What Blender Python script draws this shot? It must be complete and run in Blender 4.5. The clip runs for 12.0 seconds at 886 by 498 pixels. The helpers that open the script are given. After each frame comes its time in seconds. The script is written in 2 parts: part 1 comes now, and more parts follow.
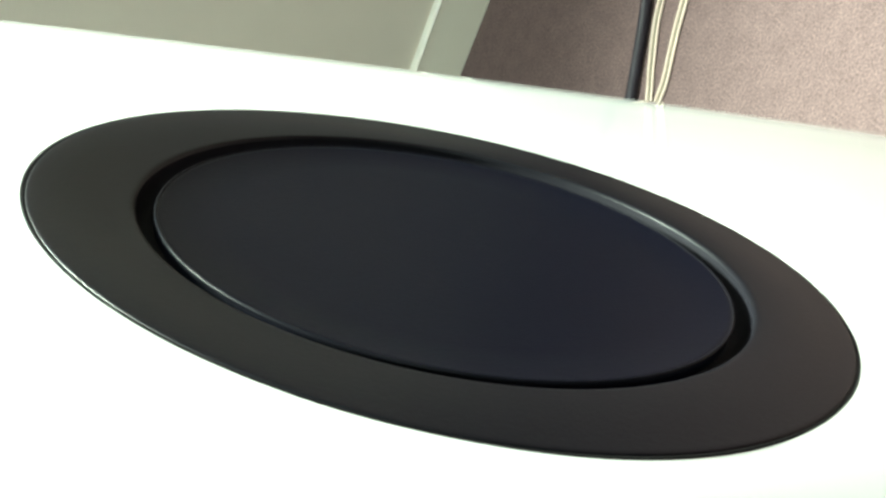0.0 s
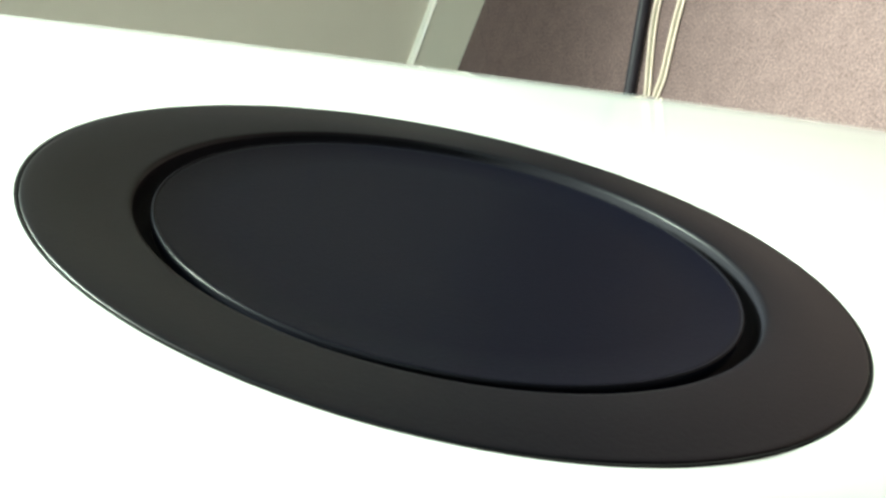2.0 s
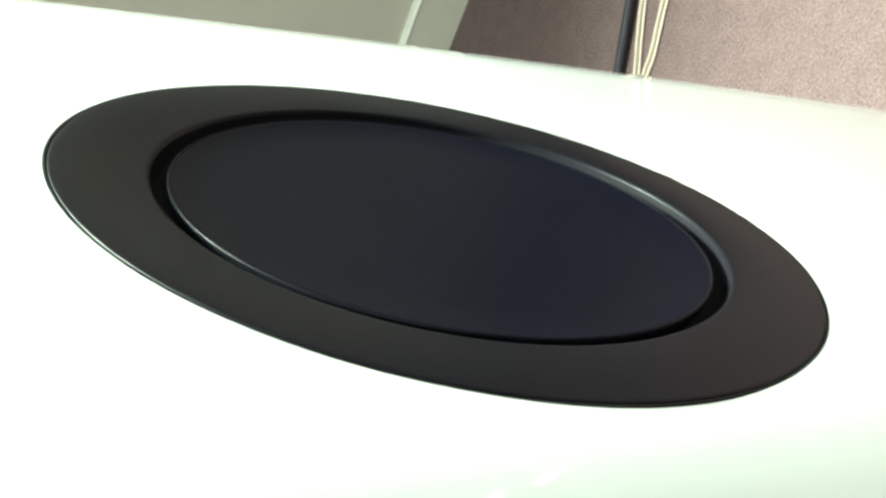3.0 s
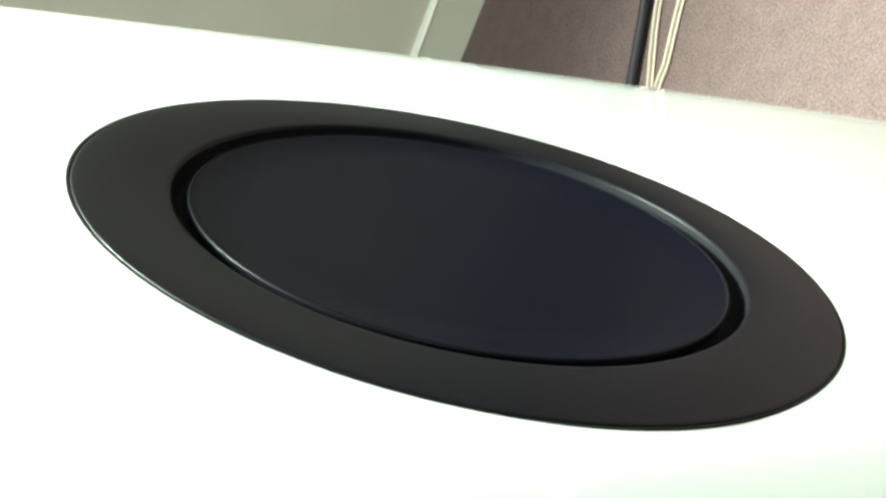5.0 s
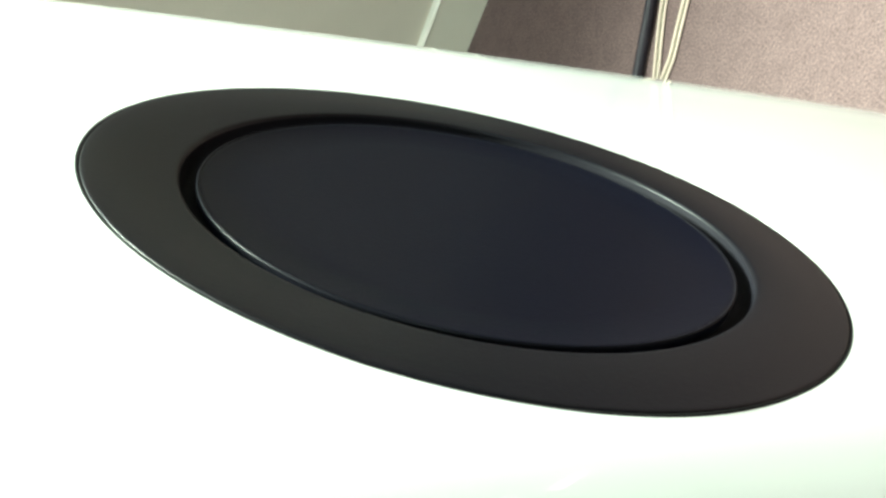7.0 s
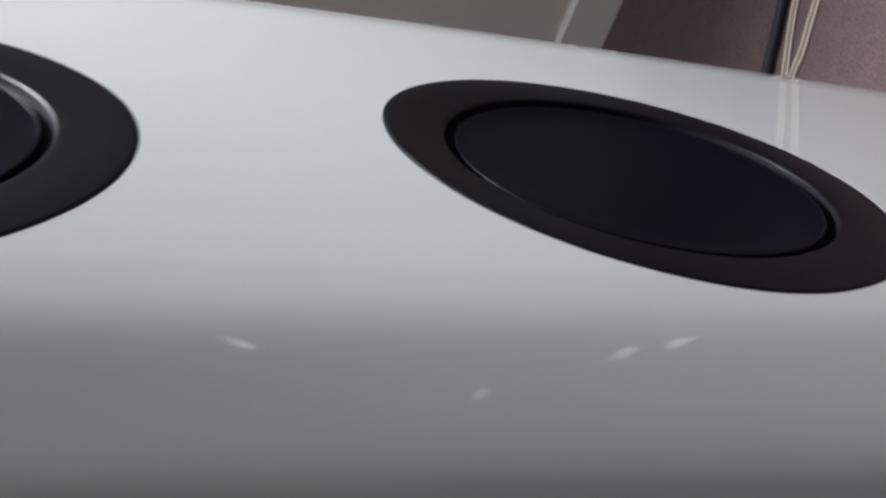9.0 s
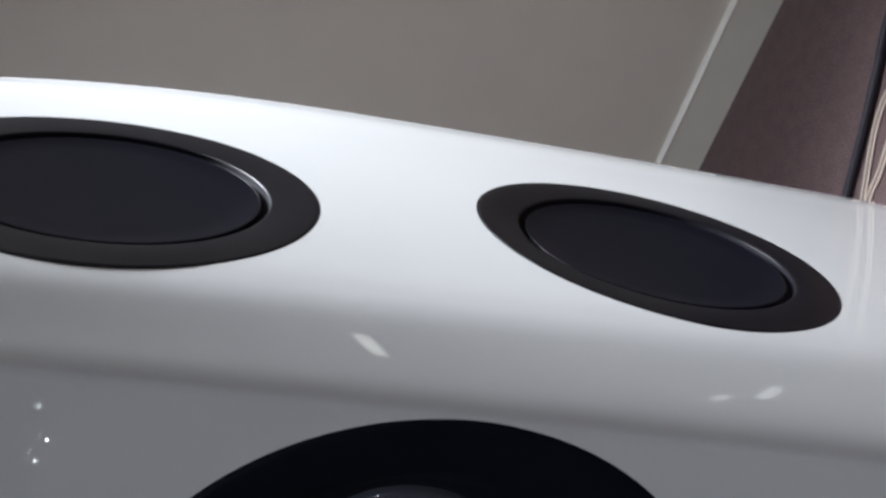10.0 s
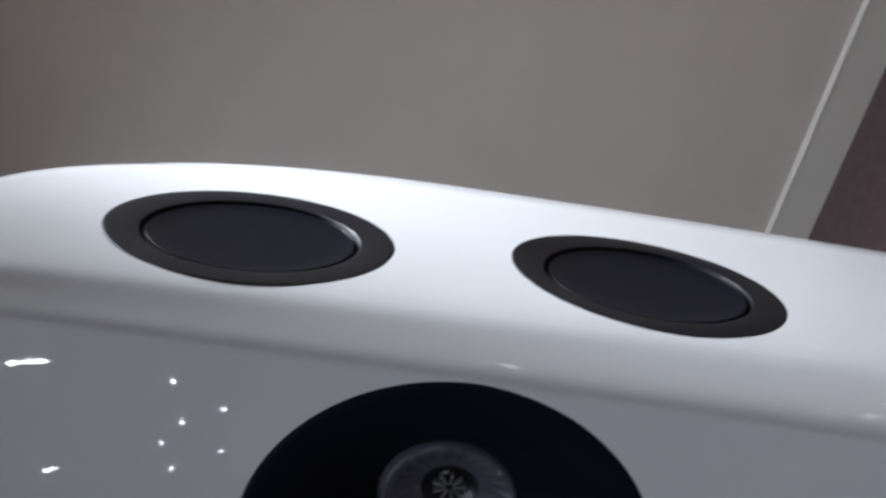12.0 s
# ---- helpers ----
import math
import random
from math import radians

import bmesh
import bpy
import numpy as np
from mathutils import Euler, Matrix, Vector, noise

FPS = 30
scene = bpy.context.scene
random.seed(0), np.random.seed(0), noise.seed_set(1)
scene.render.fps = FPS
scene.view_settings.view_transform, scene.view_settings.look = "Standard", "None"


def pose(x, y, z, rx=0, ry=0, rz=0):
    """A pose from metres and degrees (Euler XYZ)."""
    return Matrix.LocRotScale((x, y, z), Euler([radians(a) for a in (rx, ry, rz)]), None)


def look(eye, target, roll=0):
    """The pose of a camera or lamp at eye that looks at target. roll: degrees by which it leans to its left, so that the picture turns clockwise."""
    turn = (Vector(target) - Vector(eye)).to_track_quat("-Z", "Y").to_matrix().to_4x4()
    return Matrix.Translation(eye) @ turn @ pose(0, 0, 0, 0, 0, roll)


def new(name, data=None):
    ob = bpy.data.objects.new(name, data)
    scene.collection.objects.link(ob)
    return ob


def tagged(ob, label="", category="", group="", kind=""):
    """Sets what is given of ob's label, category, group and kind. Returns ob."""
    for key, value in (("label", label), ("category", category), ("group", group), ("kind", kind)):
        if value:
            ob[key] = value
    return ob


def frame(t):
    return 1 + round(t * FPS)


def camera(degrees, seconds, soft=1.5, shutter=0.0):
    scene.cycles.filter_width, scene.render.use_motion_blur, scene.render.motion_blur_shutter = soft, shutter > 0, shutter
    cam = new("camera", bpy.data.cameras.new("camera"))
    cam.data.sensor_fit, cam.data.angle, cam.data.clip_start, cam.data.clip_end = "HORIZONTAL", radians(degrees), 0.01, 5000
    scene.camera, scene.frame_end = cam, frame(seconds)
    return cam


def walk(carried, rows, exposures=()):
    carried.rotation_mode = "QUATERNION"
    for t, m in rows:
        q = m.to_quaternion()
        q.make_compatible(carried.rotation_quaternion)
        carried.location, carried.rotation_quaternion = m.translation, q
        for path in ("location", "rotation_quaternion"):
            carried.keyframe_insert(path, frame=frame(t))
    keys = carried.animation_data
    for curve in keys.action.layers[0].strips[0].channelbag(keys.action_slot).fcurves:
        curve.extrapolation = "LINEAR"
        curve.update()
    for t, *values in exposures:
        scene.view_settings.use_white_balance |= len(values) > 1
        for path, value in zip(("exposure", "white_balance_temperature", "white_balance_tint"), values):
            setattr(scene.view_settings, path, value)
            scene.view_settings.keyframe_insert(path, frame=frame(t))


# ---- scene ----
cam = camera(46.28, 12.0, soft=2.8, shutter=0.5)
ROWS = (
    (0, pose(0.1684, -0.2264, 1.0546, 4.16, 60.87, -47.16)),
    (0.5, pose(0.1673, -0.2233, 1.0558, 3.95, 60.62, -47.58)),
    (1, pose(0.1663, -0.2236, 1.0572, 4.44, 60.88, -46.71)),
    (1.5, pose(0.1645, -0.2239, 1.0578, 5.12, 60.99, -45.93)),
    (2, pose(0.1653, -0.2201, 1.0535, 3.91, 60.64, -47.07)),
    (2.5, pose(0.1736, -0.2361, 1.0636, 1.82, 60.40, -47.96)),
    (3, pose(0.1769, -0.2396, 1.0659, 2.32, 60.27, -47.54)),
    (4, pose(0.1786, -0.2385, 1.0675, 2.87, 60.55, -47.07)),
    (5, pose(0.1803, -0.2375, 1.0691, 3.41, 60.82, -46.60)),
    (5.5, pose(0.1787, -0.2374, 1.0691, 3.28, 60.76, -46.76)),
    (6, pose(0.1774, -0.2369, 1.0682, 3.30, 60.69, -46.58)),
    (6.5, pose(0.1787, -0.2383, 1.0693, 3.40, 61.02, -46.23)),
    (7.4, pose(0.1793, -0.2393, 1.0704, 3.43, 61.11, -46.14)),
    (8, pose(0.1815, -0.2427, 1.0739, 3.55, 61.45, -45.90)),
    (8.4, pose(0.1874, -0.2581, 1.0949, 5.32, 62.19, -43.75)),
    (8.5, pose(0.1940, -0.2708, 1.1090, 6.21, 63.08, -43.25)),
    (8.7, pose(0.2184, -0.2985, 1.1408, 4.10, 65.39, -44.54)),
    (9, pose(0.2434, -0.3511, 1.1696, 8.56, 67.30, -39.69)),
    (9.5, pose(0.3145, -0.4588, 1.2062, 19.50, 70.00, -30.46)),
    (10, pose(0.3589, -0.5369, 1.2199, 28.12, 72.61, -24.90)),
    (10.5, pose(0.4031, -0.6057, 1.2102, 37.44, 74.03, -15.82)),
    (11, pose(0.4678, -0.6780, 1.2061, 52.43, 78.22, -6.09)),
    (11.5, pose(0.4816, -0.7297, 1.1765, 49.06, 77.36, -8.87)),
    (12, pose(0.5066, -0.7713, 1.1748, 57.42, 79.56, 1.21)),
)
walk(cam, ROWS, exposures=(
    (0.0, 1.33, 6330, -20), (8.0, 1.33, 6330, -20), (8.4, 0.95, 6330, -6), (8.7, -0.05, 6200, 8),
    (9.0, -0.32, 5960, 9), (9.4, -0.04, 5830, 10), (10.0, 0.17, 5780, 10), (12.0, 0.26, 5640, 11)))

# ---- world and large lights ----
world = bpy.data.worlds.new("world")
scene.world = world
world.use_nodes = True
world.node_tree.nodes["Background"].inputs[0].default_value = (0.8, 0.9, 1.0, 1)
world.node_tree.nodes["Background"].inputs[1].default_value = 0.3


def spot_lamp(name, eye, target, watts, cone, colour, size=0.03, edge=0.9):
    data = bpy.data.lights.new(name, "SPOT")
    data.energy, data.spot_size, data.spot_blend, data.color = watts, radians(cone), edge, colour
    data.shadow_soft_size = size
    ob = new(name, data)
    ob.matrix_world = look(eye, target)
    return tagged(ob, kind="structure")


WALL_Y, ROOM_X0, ROOM_X1, ROOM_Y0, ROOM_H = 1.4694, -4.5, 3.4, -8.0, 2.6
# the spotlight behind the speaker's side, then unseen fill lamps added for wall and front
spot_lamp("track_spot_light", (0.15, 1.13, 2.50), (-0.05, 0.06, 0.30), 535, 54, (1.0, 0.98, 0.95), 0.24, 0.8)
for x, y, watts in ((-0.9, -1.5, 14), (0.75, 1.15, 11), (2.4, 1.1, 8), (-0.2, -1.9, 14), (1.5, -1.9, 68), (-1.7, 0.2, 55)):
    spot_lamp("fill_lamp", (x, y, ROOM_H - 0.06), (x, y, 0), watts, 150, (0.94, 0.97, 1.0), 0.014)


# ---- materials ----
def material(name, colour, rough=0.5, metal=0.0, coat=0.0, spec=0.5, var=0.0, scale=20.0, bump=0.0, bump_scale=200.0, tint=None, broad=1.0):
    m = bpy.data.materials.new(name)
    m.use_nodes = True
    nt = m.node_tree
    b = nt.nodes["Principled BSDF"]
    b.inputs["Base Color"].default_value = (*colour, 1)
    b.inputs["Roughness"].default_value = rough
    b.inputs["Metallic"].default_value = metal
    b.inputs["Specular IOR Level"].default_value = spec
    b.inputs["Coat Weight"].default_value = coat
    b.inputs["Coat Roughness"].default_value = 0.014
    co = nt.nodes.new("ShaderNodeTexCoord")
    if var:
        n1, n2 = nt.nodes.new("ShaderNodeTexNoise"), nt.nodes.new("ShaderNodeTexNoise")
        n1.inputs["Scale"].default_value, n1.inputs["Detail"].default_value = scale, 6
        n2.inputs["Scale"].default_value, n2.inputs["Detail"].default_value = scale * 0.12, 3
        add = nt.nodes.new("ShaderNodeMath")
        add.operation = "ADD"
        nt.links.new(co.outputs["Object"], n1.inputs["Vector"])
        nt.links.new(co.outputs["Object"], n2.inputs["Vector"])
        nt.links.new(n1.outputs[0], add.inputs[0])
        half = nt.nodes.new("ShaderNodeMapRange")
        half.inputs[3].default_value, half.inputs[4].default_value = 0.5 - broad / 2, 0.5 + broad / 2
        nt.links.new(n2.outputs[0], half.inputs[0])
        nt.links.new(half.outputs[0], add.inputs[1])
        ramp = nt.nodes.new("ShaderNodeMapRange")
        ramp.inputs[1].default_value, ramp.inputs[2].default_value = 0.6, 1.4
        ramp.inputs[3].default_value, ramp.inputs[4].default_value = 0, 1
        nt.links.new(add.outputs[0], ramp.inputs[0])
        mix = nt.nodes.new("ShaderNodeMix")
        mix.data_type = "RGBA"
        t = tint or colour
        mix.inputs[6].default_value = (*[c * (1 - var) for c in colour], 1)
        mix.inputs[7].default_value = (*[c * (1 + var) for c in t], 1)
        nt.links.new(ramp.outputs[0], mix.inputs[0])
        nt.links.new(mix.outputs[2], b.inputs["Base Color"])
    if bump:
        n3 = nt.nodes.new("ShaderNodeTexNoise")
        n3.inputs["Scale"].default_value, n3.inputs["Detail"].default_value = bump_scale, 4
        bp = nt.nodes.new("ShaderNodeBump")
        bp.inputs["Strength"].default_value, bp.inputs["Distance"].default_value = bump, 0.004
        nt.links.new(co.outputs["Object"], n3.inputs["Vector"])
        nt.links.new(n3.outputs[0], bp.inputs["Height"])
        nt.links.new(bp.outputs[0], b.inputs["Normal"])
    return m


def glow(name, colour, strength):
    m = bpy.data.materials.new(name)
    m.use_nodes = True
    b = m.node_tree.nodes["Principled BSDF"]
    b.inputs["Emission Color"].default_value = (*colour, 1)
    b.inputs["Emission Strength"].default_value = strength
    return m


WHITE_GLOSS = material("white_lacquer", (0.80, 0.81, 0.80), 0.3, spec=0.0, coat=1.0, var=0.01, scale=3)
RING = material("satin_dark_plastic", (0.0041, 0.0040, 0.0068), 0.42, spec=0.22, var=0.08, scale=60, bump=0.04, bump_scale=900)
GAP_LINE = material("dark_grey_gap_line", (0.015, 0.014, 0.015), 0.55, spec=0.05, var=0.1, scale=80)
GROOVE = material("black_rubber", (0.0095, 0.0090, 0.0125), 0.65, spec=0.06, var=0.1, scale=80)
CONE = material("dark_aluminium_cone", (0.0025, 0.0030, 0.0078), 0.38, spec=0.085, var=0.06, scale=40, bump=0.03, bump_scale=700)
LIP = material("polished_dark_lip", (0.006, 0.006, 0.009), 0.38, spec=0.07)
FLARE = material("matt_black_flare", (0.0038, 0.0060, 0.0125), 0.6, spec=0.13, var=0.1, scale=30)
MID = material("grey_midrange_cone", (0.085, 0.088, 0.108), 0.22, spec=0.5, var=0.1, scale=50)
THROAT = material("satin_black_throat", (0.012, 0.012, 0.015), 0.3)
FIN = material("pale_grey_waveguide_fin", (0.15, 0.15, 0.16), 0.13, spec=0.8)
DOME = material("dark_metal_dome", (0.10, 0.10, 0.11), 0.25, metal=1.0)
PLINTH = material("black_satin_plinth", (0.02, 0.02, 0.022), 0.35, var=0.1, scale=30)
WALL = material("warm_grey_wall_paint", (0.70, 0.637, 0.55), 0.7, var=0.03, scale=9, bump=0.12, bump_scale=160)
WHITE_WALL = material("white_ceiling_paint", (0.72, 0.72, 0.70), 0.8, var=0.02, scale=8)
# bead colour is whiter than the skirting, for the light its ledge catches
BEAD = material("gloss_bead_highlight", (0.86, 0.82, 0.74), 0.25, var=0.02, scale=20)
SKIRT = material("pale_grey_skirting_paint", (0.80, 0.755, 0.65), 0.4, var=0.03, scale=14)
CARPET = material("mauve_loop_carpet", (0.106, 0.072, 0.075), 0.95, spec=0.1, var=0.58, scale=280, bump=1.0, bump_scale=310, tint=(0.175, 0.122, 0.120), broad=0.25)
CORD_BLACK = material("black_cord_sleeve", (0.020, 0.016, 0.024), 0.5, spec=0.3, var=0.2, scale=300)
CORD_CREAM = material("cream_cable_jacket", (0.60, 0.48, 0.41), 0.45, var=0.06, scale=90)
CORD_WEB = material("beige_cable_web", (0.15, 0.13, 0.09), 0.6, var=0.1, scale=90)
LAMP_BODY = material("white_lamp_housing", (0.7, 0.7, 0.7), 0.4)
# glowing faces of the added glint boxes, not lamps of the room
GLINT_DIM = glow("glint_dim", (1.0, 0.94, 0.82), 2.0)
GLINT_GLOW = glow("glint_glow", (1.0, 0.94, 0.78), 4)
LAMP_GLOW = glow("lamp_glow", (1.0, 0.97, 0.92), 55)


# ---- mesh helpers ----
def mesh_of(name, bm, mat, smooth=True):
    me = bpy.data.meshes.new(name)
    bmesh.ops.recalc_face_normals(bm, faces=bm.faces)
    if smooth:
        for f in bm.faces:
            f.smooth = True
    bm.to_mesh(me)
    bm.free()
    me.materials.append(mat)
    return me


def part(name, bm, mat, parent, label="", smooth=True):
    ob = new(name, mesh_of(name, bm, mat, smooth))
    ob.parent = parent
    return tagged(ob, label)


def box(bm, x0, x1, y0, y1, z0, z1, bevel=0.0):
    r = bmesh.ops.create_cube(bm, size=1, matrix=Matrix.Translation(((x0 + x1) / 2, (y0 + y1) / 2, (z0 + z1) / 2)) @ Matrix.Diagonal((x1 - x0, y1 - y0, z1 - z0, 1)))
    if bevel:
        edges = {e for v in r["verts"] for e in v.link_edges}
        bmesh.ops.bevel(bm, geom=list(edges), offset=bevel, segments=2, affect="EDGES")
    return bm


def lathe(profile, steps=128, ripple=None):
    """A turned solid round local z; profile rows are (radius, height)."""
    bm = bmesh.new()
    rings = []
    for r, h in profile:
        if r < 1e-6:
            rings.append([bm.verts.new((0, 0, h))])
            continue
        row = []
        for i in range(steps):
            a = 2 * math.pi * i / steps
            hh = h + (ripple(r, a) if ripple else 0)
            row.append(bm.verts.new((r * math.cos(a), r * math.sin(a), hh)))
        rings.append(row)
    for p, q in zip(rings, rings[1:]):
        for i in range(steps):
            j = (i + 1) % steps
            if len(p) == 1:
                bm.faces.new((p[0], q[i], q[j]))
            elif len(q) == 1:
                bm.faces.new((p[i], q[0], p[j]))
            else:
                bm.faces.new((p[i], q[i], q[j], p[j]))
    return bm


def smooth_line(points, per=8):
    """A Catmull-Rom line through points."""
    pts = [Vector(p) for p in points]
    ext = [pts[0] * 2 - pts[1], *pts, pts[-1] * 2 - pts[-2]]
    out = []
    for i in range(1, len(ext) - 2):
        a, b, c, d = ext[i - 1:i + 3]
        for k in range(per):
            t = k / per
            out.append(0.5 * ((2 * b) + (c - a) * t + (2 * a - 5 * b + 4 * c - d) * t * t + (3 * b - a - 3 * c + d) * t ** 3))
    out.append(pts[-1])
    return out


def tube(points, radius, sides=10, per=10):
    bm = bmesh.new()
    line = smooth_line(points, per)
    rows = []
    for i, p in enumerate(line):
        d = (line[min(i + 1, len(line) - 1)] - line[max(i - 1, 0)]).normalized()
        u = d.cross(Vector((0, 0, 1)))
        u = u.normalized() if u.length > 1e-4 else Vector((1, 0, 0))
        v = u.cross(d)
        rows.append([bm.verts.new(p + radius * (math.cos(2 * math.pi * k / sides) * u + math.sin(2 * math.pi * k / sides) * v)) for k in range(sides)])
    for p, q in zip(rows, rows[1:]):
        for k in range(sides):
            bm.faces.new((p[k], q[k], q[(k + 1) % sides], p[(k + 1) % sides]))
    bm.faces.new(rows[0])
    bm.faces.new(rows[-1])
    return bm


def setting(name, bm, mat, label, category, smooth=False):
    ob = new(name, mesh_of(name, bm, mat, smooth))
    return tagged(ob, label, category, kind="structure")


# ---- the room ----
T = 0.12
setting("floor", box(bmesh.new(), ROOM_X0 - T, ROOM_X1 + T, ROOM_Y0 - T, WALL_Y + T, -0.1, 0.0), CARPET, "mauve-brown looped pile carpet floor", "floor")
setting("ceiling", box(bmesh.new(), ROOM_X0 - T, ROOM_X1 + T, ROOM_Y0 - T, WALL_Y + T, ROOM_H, ROOM_H + 0.1), WHITE_WALL, "plain white painted ceiling", "ceiling")
setting("wall_north", box(bmesh.new(), ROOM_X0 - T, ROOM_X1 + T, WALL_Y, WALL_Y + T, 0, ROOM_H), WALL, "warm grey painted plaster wall", "wall")
setting("wall_south", box(bmesh.new(), ROOM_X0 - T, ROOM_X1 + T, ROOM_Y0 - T, ROOM_Y0, 0, ROOM_H), WALL, "warm grey painted plaster wall", "wall")
setting("wall_west", box(bmesh.new(), ROOM_X0 - T, ROOM_X0, ROOM_Y0, WALL_Y, 0, ROOM_H), WALL, "warm grey painted plaster wall", "wall")
setting("wall_east", box(bmesh.new(), ROOM_X1, ROOM_X1 + T, ROOM_Y0, WALL_Y, 0, ROOM_H), WALL, "warm grey painted plaster wall", "wall")

# skirting with a rounded top bead along the back wall
bm = bmesh.new()
prof = [(0.0, 0.0), (-0.014, 0.0), (-0.014, 0.0986), (0.0, 0.0986)]
ends = []
for x in (ROOM_X0, ROOM_X1):
    ends.append([bm.verts.new((x, WALL_Y + dy, z)) for dy, z in prof])
for i in range(len(prof) - 1):
    bm.faces.new((ends[0][i], ends[0][i + 1], ends[1][i + 1], ends[1][i]))
bm.faces.new(ends[0])
bm.faces.new(ends[1])
skirting = setting("baseboard", bm, SKIRT, "pale grey painted skirting board with a highlighted bead", "baseboard")
bm = bmesh.new()
ends = []
for x in (ROOM_X0, ROOM_X1):
    ends.append([bm.verts.new((x, WALL_Y + dy, z)) for dy, z in ((0, 0.0991), (-0.0150, 0.0991), (-0.0172, 0.1011), (-0.0168, 0.1031), (-0.0140, 0.1056), (-0.0085, 0.1076), (0, 0.1086))])
for i in range(6):
    bm.faces.new((ends[0][i], ends[0][i + 1], ends[1][i + 1], ends[1][i]))
bm.faces.new(ends[0])
bm.faces.new(ends[1])
part("bead", bm, BEAD, skirting, "gloss top bead, whitened for the light along it")

# ---- the loudspeaker ----
TOE = 0.08
DEEP = 0.22
ORIGIN = Vector((-0.1339, -0.2064, 0.0))
SIDE_SLOPE = math.tan(0.1929)
SIDE_BOW, SIDE_ROUND = 0.1258, 0.0285


def side_x(y):
    return 0.1504 - SIDE_SLOPE * (y - 0.195) - SIDE_BOW * (y - 0.195) ** 2


def front_y(x):
    return -0.0273 + 0.45 * x * x


HALF = smooth_line([(x, front_y(x), 0) for x in (0, 0.03, 0.06, 0.09, 0.12, 0.145, 0.157)] + [(0.1630, -0.0151, 0), (0.1661, -0.0118, 0), (0.1686, -0.0030, 0), (0.1708, 0.0128, 0), (0.1727, 0.0315, 0), (0.1736, 0.0441, 0), (0.1737, 0.0533, 0), (0.1733, 0.0613, 0), (0.1724, 0.0699, 0)]
                   + [(side_x(y), y, 0) for y in (0.080, 0.095, 0.11, 0.16, 0.21, 0.26, 0.31, 0.36, 0.40)]
                   + [(0.0946, 0.430, 0), (0.083, 0.457, 0), (0.0662, 0.478, 0), (0.0368, 0.493, 0), (0, 0.498, 0)], 8)
SECTION = HALF + [Vector((-p.x, p.y, 0)) for p in reversed(HALF[1:-1])]


def taper(z):
    """How far the back of the cabinet reaches at a height, against its deepest part."""
    u = min(max((z - 1.03) / 0.555, 0.0), 0.9995)
    return 1.09 * math.sqrt(1 - u ** 2.42) + 0.05 * max(0.60 - z, 0)


def blend(a, b, x):
    t = min(max((x - a) / (b - a), 0), 1)
    return t * t * (3 - 2 * t)


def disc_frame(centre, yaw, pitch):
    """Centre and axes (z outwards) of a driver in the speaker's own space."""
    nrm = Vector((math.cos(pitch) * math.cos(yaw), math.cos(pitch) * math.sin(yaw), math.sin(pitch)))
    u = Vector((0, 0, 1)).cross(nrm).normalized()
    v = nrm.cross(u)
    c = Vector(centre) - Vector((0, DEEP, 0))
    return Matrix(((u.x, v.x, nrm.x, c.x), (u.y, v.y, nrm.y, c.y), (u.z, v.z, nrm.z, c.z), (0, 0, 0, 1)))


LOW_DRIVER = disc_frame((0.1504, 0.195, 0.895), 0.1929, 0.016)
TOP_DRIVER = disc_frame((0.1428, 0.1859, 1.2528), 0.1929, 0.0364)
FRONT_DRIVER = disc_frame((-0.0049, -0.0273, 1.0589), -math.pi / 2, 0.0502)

def cabinet_point(p, z):
    """The section's point p at height z; the sides stay in one plane, the front leans back and the back narrows."""
    s = taper(z)
    y0 = max(p.y, 0.0640)
    y1 = 0.0640 + (y0 - 0.0640) * s
    lean = 0.0502 * max(z - 1.0589, -0.5) * (1 - blend(0.0, 0.06, p.y))
    x = p.x * side_x(y1 + lean) / side_x(y0)
    y = p.y + (y1 - y0) + lean
    dz = z - 0.895
    x -= (0.016 * dz + SIDE_ROUND * dz * dz) * min(1, max(-1, x / 0.10))
    if z > 1.40:
        x *= 1 - 0.30 * ((z - 1.40) / 0.18) ** 3
    return Vector((x, y - DEEP, z))


def bored(ob, bores):
    """Bore round pockets into a mesh: rows of (axes, radius, depth)."""
    for m, radius, depth in bores:
        bm = bmesh.new()
        bmesh.ops.create_cone(bm, cap_ends=True, segments=192, radius1=radius, radius2=radius, depth=depth + 0.05, matrix=m @ Matrix.Translation((0, 0, 0.025 - depth / 2)))
        me = bpy.data.meshes.new("bore")
        bm.to_mesh(me)
        bm.free()
        tool = new("bore", me)
        tool.parent = ob.parent
        mod = ob.modifiers.new("bore", "BOOLEAN")
        mod.operation, mod.solver, mod.object = "DIFFERENCE", "EXACT", tool
        bpy.context.view_layer.update()
        done = bpy.data.meshes.new_from_object(ob.evaluated_get(bpy.context.evaluated_depsgraph_get()))
        ob.modifiers.clear()
        old, ob.data = ob.data, done
        bpy.data.meshes.remove(old)
        bpy.data.objects.remove(tool)
        bpy.data.meshes.remove(me)
    ob.data.name = ob.name
    ob.data.set_sharp_from_angle(angle=radians(35))


speaker = new("floorstanding_loudspeaker")
speaker.matrix_world = Matrix.Translation(ORIGIN) @ Matrix.Rotation(TOE, 4, "Z") @ Matrix.Translation((0, DEEP, 0))
tagged(speaker, "tall gloss white curved floorstanding loudspeaker with dark drivers", "loudspeaker")

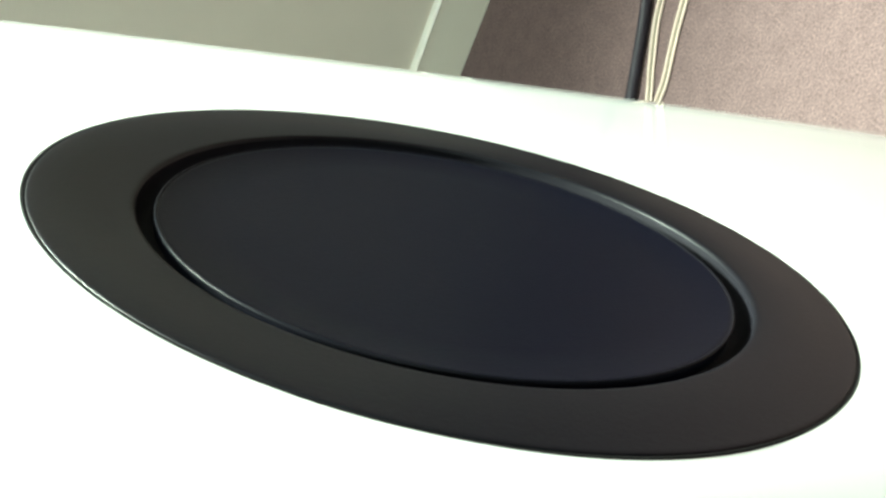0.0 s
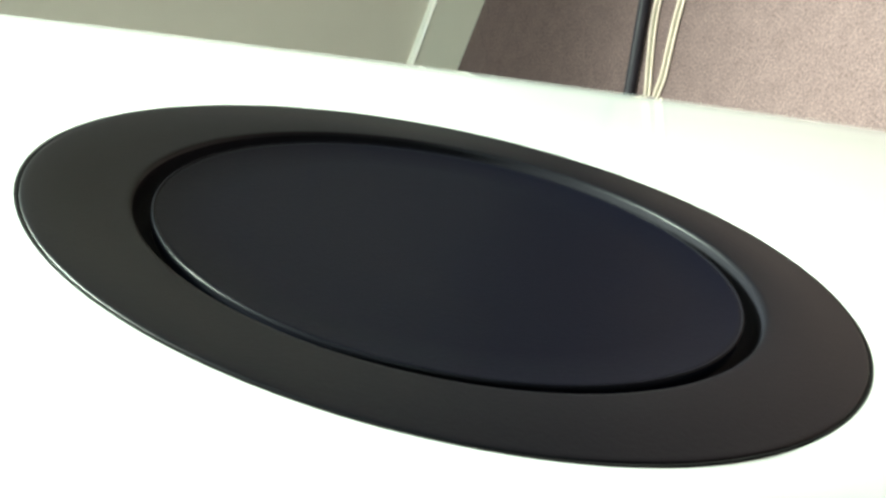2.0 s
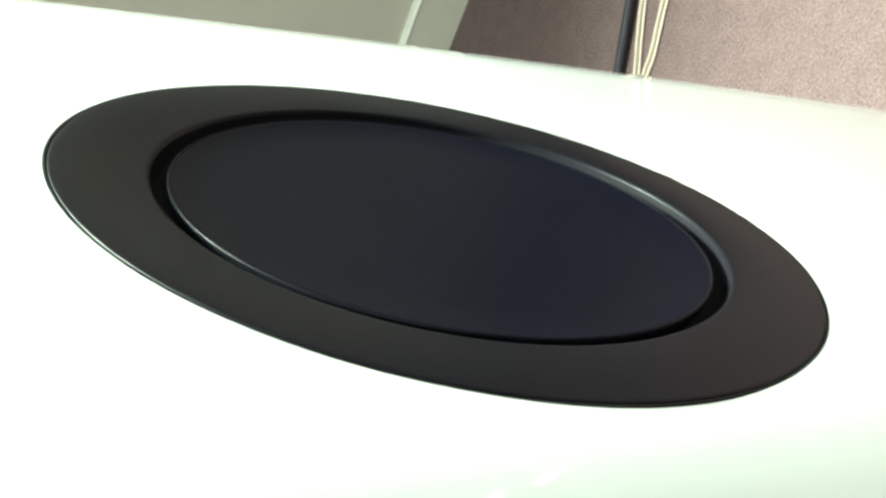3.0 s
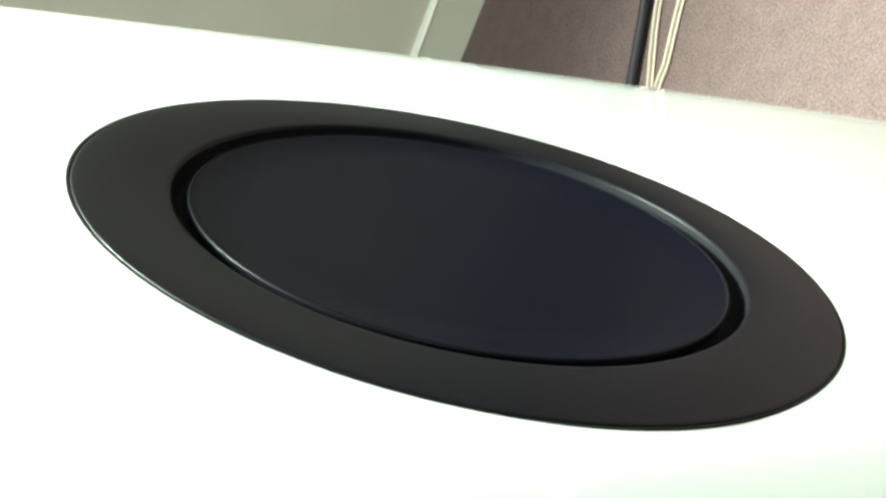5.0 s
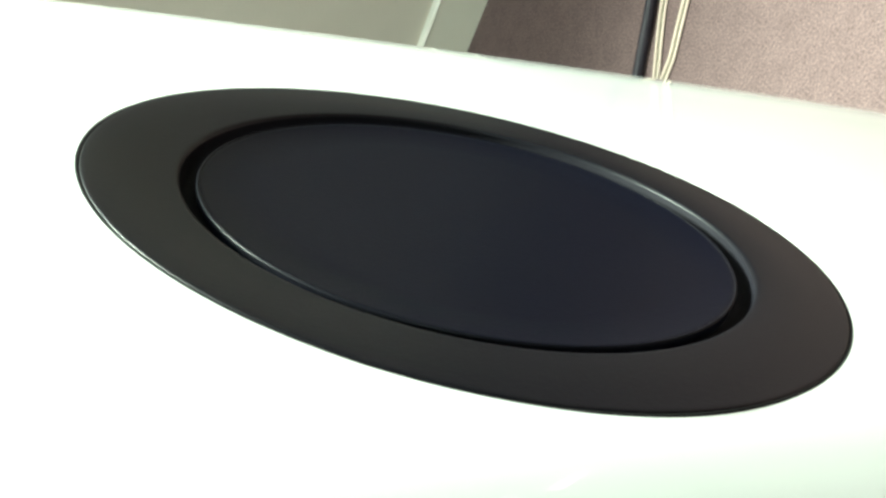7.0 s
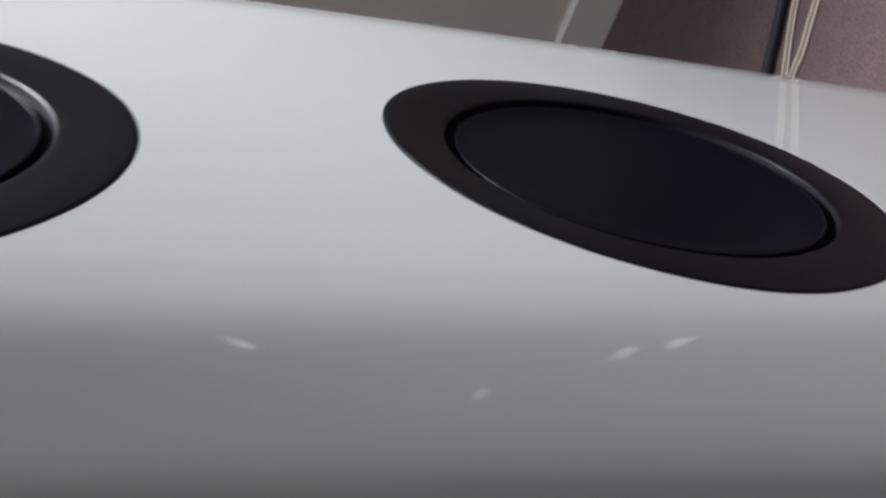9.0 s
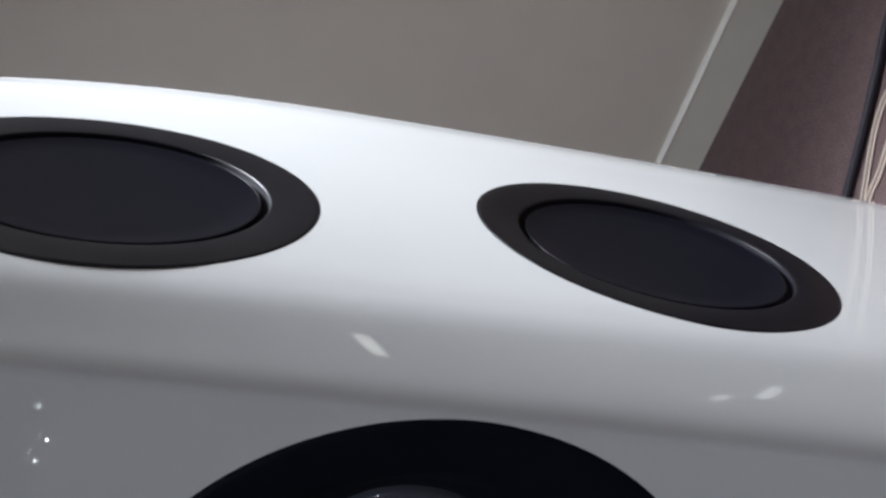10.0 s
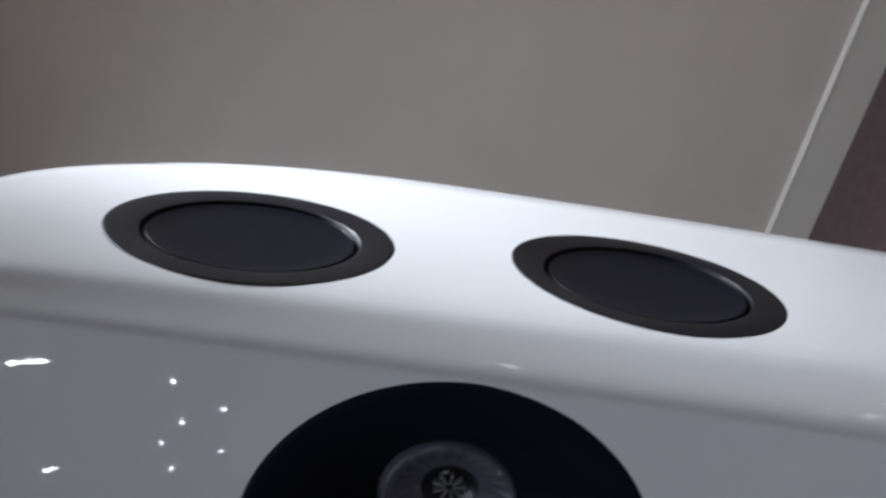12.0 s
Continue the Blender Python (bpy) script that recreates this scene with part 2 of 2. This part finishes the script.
bm = bmesh.new()
levels = [0.05 + i * 0.012 for i in range(50)] + [0.65 + i * 0.006 for i in range(135)]
levels += [1.46 + 0.12 * math.sin(math.pi / 2 * i / 24) for i in range(25)]
grid = [[bm.verts.new(cabinet_point(p, z)) for p in SECTION] for z in levels]
m_count = len(SECTION)
for a, b in zip(grid, grid[1:]):
    for i in range(m_count):
        j = (i + 1) % m_count
        bm.faces.new((a[i], a[j], b[j], b[i]))
bm.faces.new(grid[0])
bm.faces.new(grid[-1])
body = part("cabinet_body", bm, WHITE_GLOSS, speaker, "gloss white lacquered curved cabinet")
bored(body, ((LOW_DRIVER, 0.1255, 0.03), (TOP_DRIVER, 0.1255, 0.03), (FRONT_DRIVER, 0.1645, 0.12)))

bm = bmesh.new()
box(bm, -0.17, 0.17, -0.20, 0.24, 0.0, 0.05, 0.012)
part("plinth", bm, PLINTH, speaker, "black plinth")


def woofer(m, tilt):
    """A bass driver: the trim ring's rim lies on the bowed side, its inner edge and the cone are flat and lean by tilt."""
    def bowed(r, a):
        x, y = r * math.cos(a), r * math.sin(a)
        w = blend(0.097, 0.124, r)
        return w * (-SIDE_BOW * x * x - SIDE_ROUND * y * y) + (1 - w) * tilt * y

    ring = part("woofer", lathe([(0.1185, -0.010), (0.1242, -0.006), (0.1242, -0.0002), (0.1240, 0.0001), (0.1236, 0.0002), (0.1225, 0.0002),
                                 (0.1205, 0.0001), (0.114, -0.0003), (0.106, -0.0012), (0.0972, -0.0021), (0.0959, -0.0023), (0.0953, -0.0026), (0.0950, -0.0034)], 192, bowed),
                RING, speaker, "dark satin trim ring of a bass driver")
    ring.matrix_local = m
    # dark strip added in place of the shaded gap between ring and cabinet
    part("gap_line", lathe([(0.1254, -0.006), (0.1254, -0.0003), (0.1250, 0.0000), (0.1243, -0.0001), (0.1242, -0.0030)], 192, bowed), GAP_LINE, ring, "thin dark grey line for the gap round the trim ring")
    part("surround", lathe([(0.0952, -0.0034), (0.0950, -0.0056), (0.0940, -0.0074), (0.0925, -0.0082), (0.0908, -0.0082), (0.0893, -0.0078)], 160, bowed), GROOVE, ring, "black recessed rubber groove")
    part("cone", lathe([(0.0896, -0.011), (0.0895, -0.0050), (0.0891, -0.0044), (0.0884, -0.0042), (0.0875, -0.0045), (0.070, -0.0060), (0.045, -0.0074), (0.02, -0.0081), (0, -0.0083)], 160, bowed),
         CONE, ring, "smooth dark dished cone")
    part("cone_lip", lathe([(0.0897, -0.0054), (0.0898, -0.0046), (0.0896, -0.0041), (0.0892, -0.0039), (0.0888, -0.0041), (0.0887, -0.0045)], 160, bowed), LIP, ring, "thin polished lip of the cone")
    return ring


woofer(LOW_DRIVER, -0.0226)
woofer(TOP_DRIVER, 0.0)

# coaxial driver in the front: black flare, ribbed cone, tweeter with a finned guide
def follow_front(r, a):
    """The rim lies on the bowed front; the bowl grows round towards the cone."""
    return -0.45 * (r * math.cos(a)) ** 2 * blend(0.055, 0.15, r)


flare = part("midrange_driver", lathe([(0.155, -0.012), (0.1634, -0.006), (0.1638, -0.0002), (0.1634, 0.0004), (0.160, 0.0004), (0.153, -0.0010), (0.143, -0.0045), (0.132, -0.0100), (0.119, -0.0180),
                                       (0.095, -0.0430), (0.076, -0.0600), (0.0625, -0.0705), (0.0592, -0.075)], 192, follow_front), FLARE, speaker, "matt black flared surround of a coaxial driver")
flare.matrix_local = FRONT_DRIVER


COAX = (0, -0.0027, -0.030)


def ribs(r, a):
    return 0.0022 * (0.5 + 0.5 * math.cos(24 * a)) ** 5 * blend(0.036, 0.044, r) * (1 - blend(0.050, 0.0555, r))


part("midrange_cone", lathe([(0.0612, -0.0480), (0.0577, -0.0425), (0.0562, -0.0398), (0.0525, -0.0403), (0.048, -0.043), (0.044, -0.0455), (0.038, -0.0490), (0.032, -0.0525), (0.027, -0.0550), (0.0245, -0.056)], 192, ribs), MID, flare, "grey ribbed midrange cone").location = COAX
part("waveguide_throat", lathe([(0.0246, -0.0555), (0.0225, -0.0560), (0.0190, -0.0595), (0.0150, -0.0605), (0.0120, -0.0650)], 96), THROAT, flare, "satin black throat ring").location = COAX
part("tweeter_dome", lathe([(0.0125, -0.0650), (0.0105, -0.0630), (0.0075, -0.0612), (0.004, -0.0602), (0, -0.0598)], 64), DOME, flare, "dark metal tweeter dome").location = COAX
for k in range(9):
    bm = bmesh.new()
    a = 2 * math.pi * k / 9
    pts = [(0.0030, -0.0555), (0.0142, -0.0548), (0.0148, -0.0600), (0.0090, -0.0605), (0.0034, -0.0585)]
    w = 0.0011
    lay = [[bm.verts.new((r, side * w * (0.5 + r / 0.02), h)) for r, h in pts] for side in (-1, 1)]
    bm.faces.new(lay[0])
    bm.faces.new(lay[1])
    for i in range(5):
        j = (i + 1) % 5
        bm.faces.new((lay[0][i], lay[0][j], lay[1][j], lay[1][i]))
    bmesh.ops.rotate(bm, verts=bm.verts, matrix=Matrix.Rotation(a, 3, "Z"))
    part("fin", bm, FIN, flare, smooth=False).location = COAX

# ---- cables on the carpet behind the speaker ----
def cable(name, points, radius, mat, label):
    ob = new(name, mesh_of(name, tube(points, radius), mat))
    return tagged(ob, label, "cable")


cable("power_cord", [(x, y, 0.0092) for x, y in ((-0.700, 0.810), (-0.560, 0.882), (-0.431, 0.946), (-0.390, 0.966), (-0.332, 0.995), (-0.280, 1.023), (-0.242, 1.043), (-0.100, 1.110), (0.330, 1.200), (0.840, 1.250))],
      0.0092, CORD_BLACK, "thick black sleeved power cord lying on the carpet")


def twin_cable(points):
    """A flat two-core cable: two ridges with a thin web between."""
    line = smooth_line([(x, y, 0.0032) for x, y in points], 10)
    sides = []
    for i, p in enumerate(line):
        d = (line[min(i + 1, len(line) - 1)] - line[max(i - 1, 0)]).normalized()
        sides.append(Vector((-d.y, d.x, 0)))
    ob = new("speaker_cable", mesh_of("speaker_cable", tube([p + n * 0.0055 for p, n in zip(line, sides)], 0.0024, 8, 1), CORD_CREAM))
    part("core", tube([p - n * 0.0055 for p, n in zip(line, sides)], 0.0024, 8, 1), CORD_CREAM, ob)
    bm = bmesh.new()
    rows = [[bm.verts.new(p + n * k + Vector((0, 0, h))) for k, h in ((0.0053, -0.0002), (-0.0053, -0.0002), (-0.0053, -0.0014), (0.0053, -0.0014))] for p, n in zip(line, sides)]
    for a, b in zip(rows, rows[1:]):
        for k in range(4):
            bm.faces.new((a[k], b[k], b[(k + 1) % 4], a[(k + 1) % 4]))
    part("web", bm, CORD_WEB, ob, "dull beige web between the two cores", smooth=False)
    return tagged(ob, "flat twin-core cream speaker cable lying on the carpet", "cable", "cream speaker cables")


twin_cable(((-0.700, 0.715), (-0.560, 0.815), (-0.420, 0.908), (-0.374, 0.940), (-0.330, 0.968), (-0.295, 0.985), (-0.262, 0.993), (-0.223, 0.990), (-0.080, 0.985), (0.430, 1.000)))
twin_cable(((-0.700, 0.780), (-0.560, 0.838), (-0.420, 0.889), (-0.375, 0.899), (-0.330, 0.917), (-0.285, 0.934), (-0.235, 0.948), (-0.196, 0.955), (-0.060, 0.950), (0.430, 0.930)))

# ---- ceiling spotlights ----
def spotlight(x, y):
    ob = new("ceiling_spotlight", mesh_of("ceiling_spotlight", lathe([(0, 0.0), (0.05, 0.0), (0.05, -0.012), (0.042, -0.014), (0.040, -0.006), (0, -0.006)], 32), LAMP_BODY))
    ob.location = (x, y, ROOM_H)
    part("bulb", lathe([(0.0180, -0.007), (0.0190, -0.024), (0.0150, -0.037), (0.008, -0.042), (0, -0.043)], 24), LAMP_GLOW, ob, "glowing lamp face")
    return tagged(ob, "small round white ceiling spotlight, lit", "spotlight", "ceiling spotlights")


# first row follows glints in the lacquer; second row added over fill lamps and spotlight
for x, y in ((-1.14, -3.08), (-1.16, -3.23), (-1.18, -3.35), (0.32, -4.30), (-1.98, -5.51), (-3.04, -7.18), (-2.67, -5.85), (-2.87, -5.34), (-3.71, -7.73), (-3.98, -7.34), (-2.46, -3.31), (-2.46, -3.42), (-3.59, -5.64),
             (0.75, 1.15), (2.4, 1.1), (1.5, -1.9), (-1.7, 0.2), (-0.9, -1.5), (-0.2, -1.9), (0.15, 1.13)):
    spotlight(x, y)


# ---- small low glowing boxes, added out of view to put glints in the lacquer ----
def glint_source(x, y, z, wide, high, lean, glow_mat, label):
    bm = bmesh.new()
    box(bm, -wide - 0.009, wide + 0.009, -0.012, 0.012, -high - 0.008, high + 0.008, 0.004)
    ob = new("glint_source", mesh_of("glint_source", bm, LAMP_BODY, False))
    ob.matrix_world = pose(x, y, z, 0, lean, 0)
    bm = bmesh.new()
    box(bm, -wide, wide, -0.0145, -0.0125, -high, high, 0.0008)
    part("lens", bm, glow_mat, ob, "softly glowing cream face", smooth=False)
    return tagged(ob, label, "marker light", "low marker lights")


glint_source(1.75, WALL_Y - 0.012, 0.74, 0.085, 0.024, 22, GLINT_GLOW, "slim slanting glowing bar on the wall, added for a lacquer glint")
for x, y in ((2.05, 1.38), (1.19, 1.00), (0.97, 0.90)):
    glint_source(x, y, 0.028, 0.054, 0.016, 0, GLINT_DIM, "small glowing box on the carpet, added for a lacquer glint")
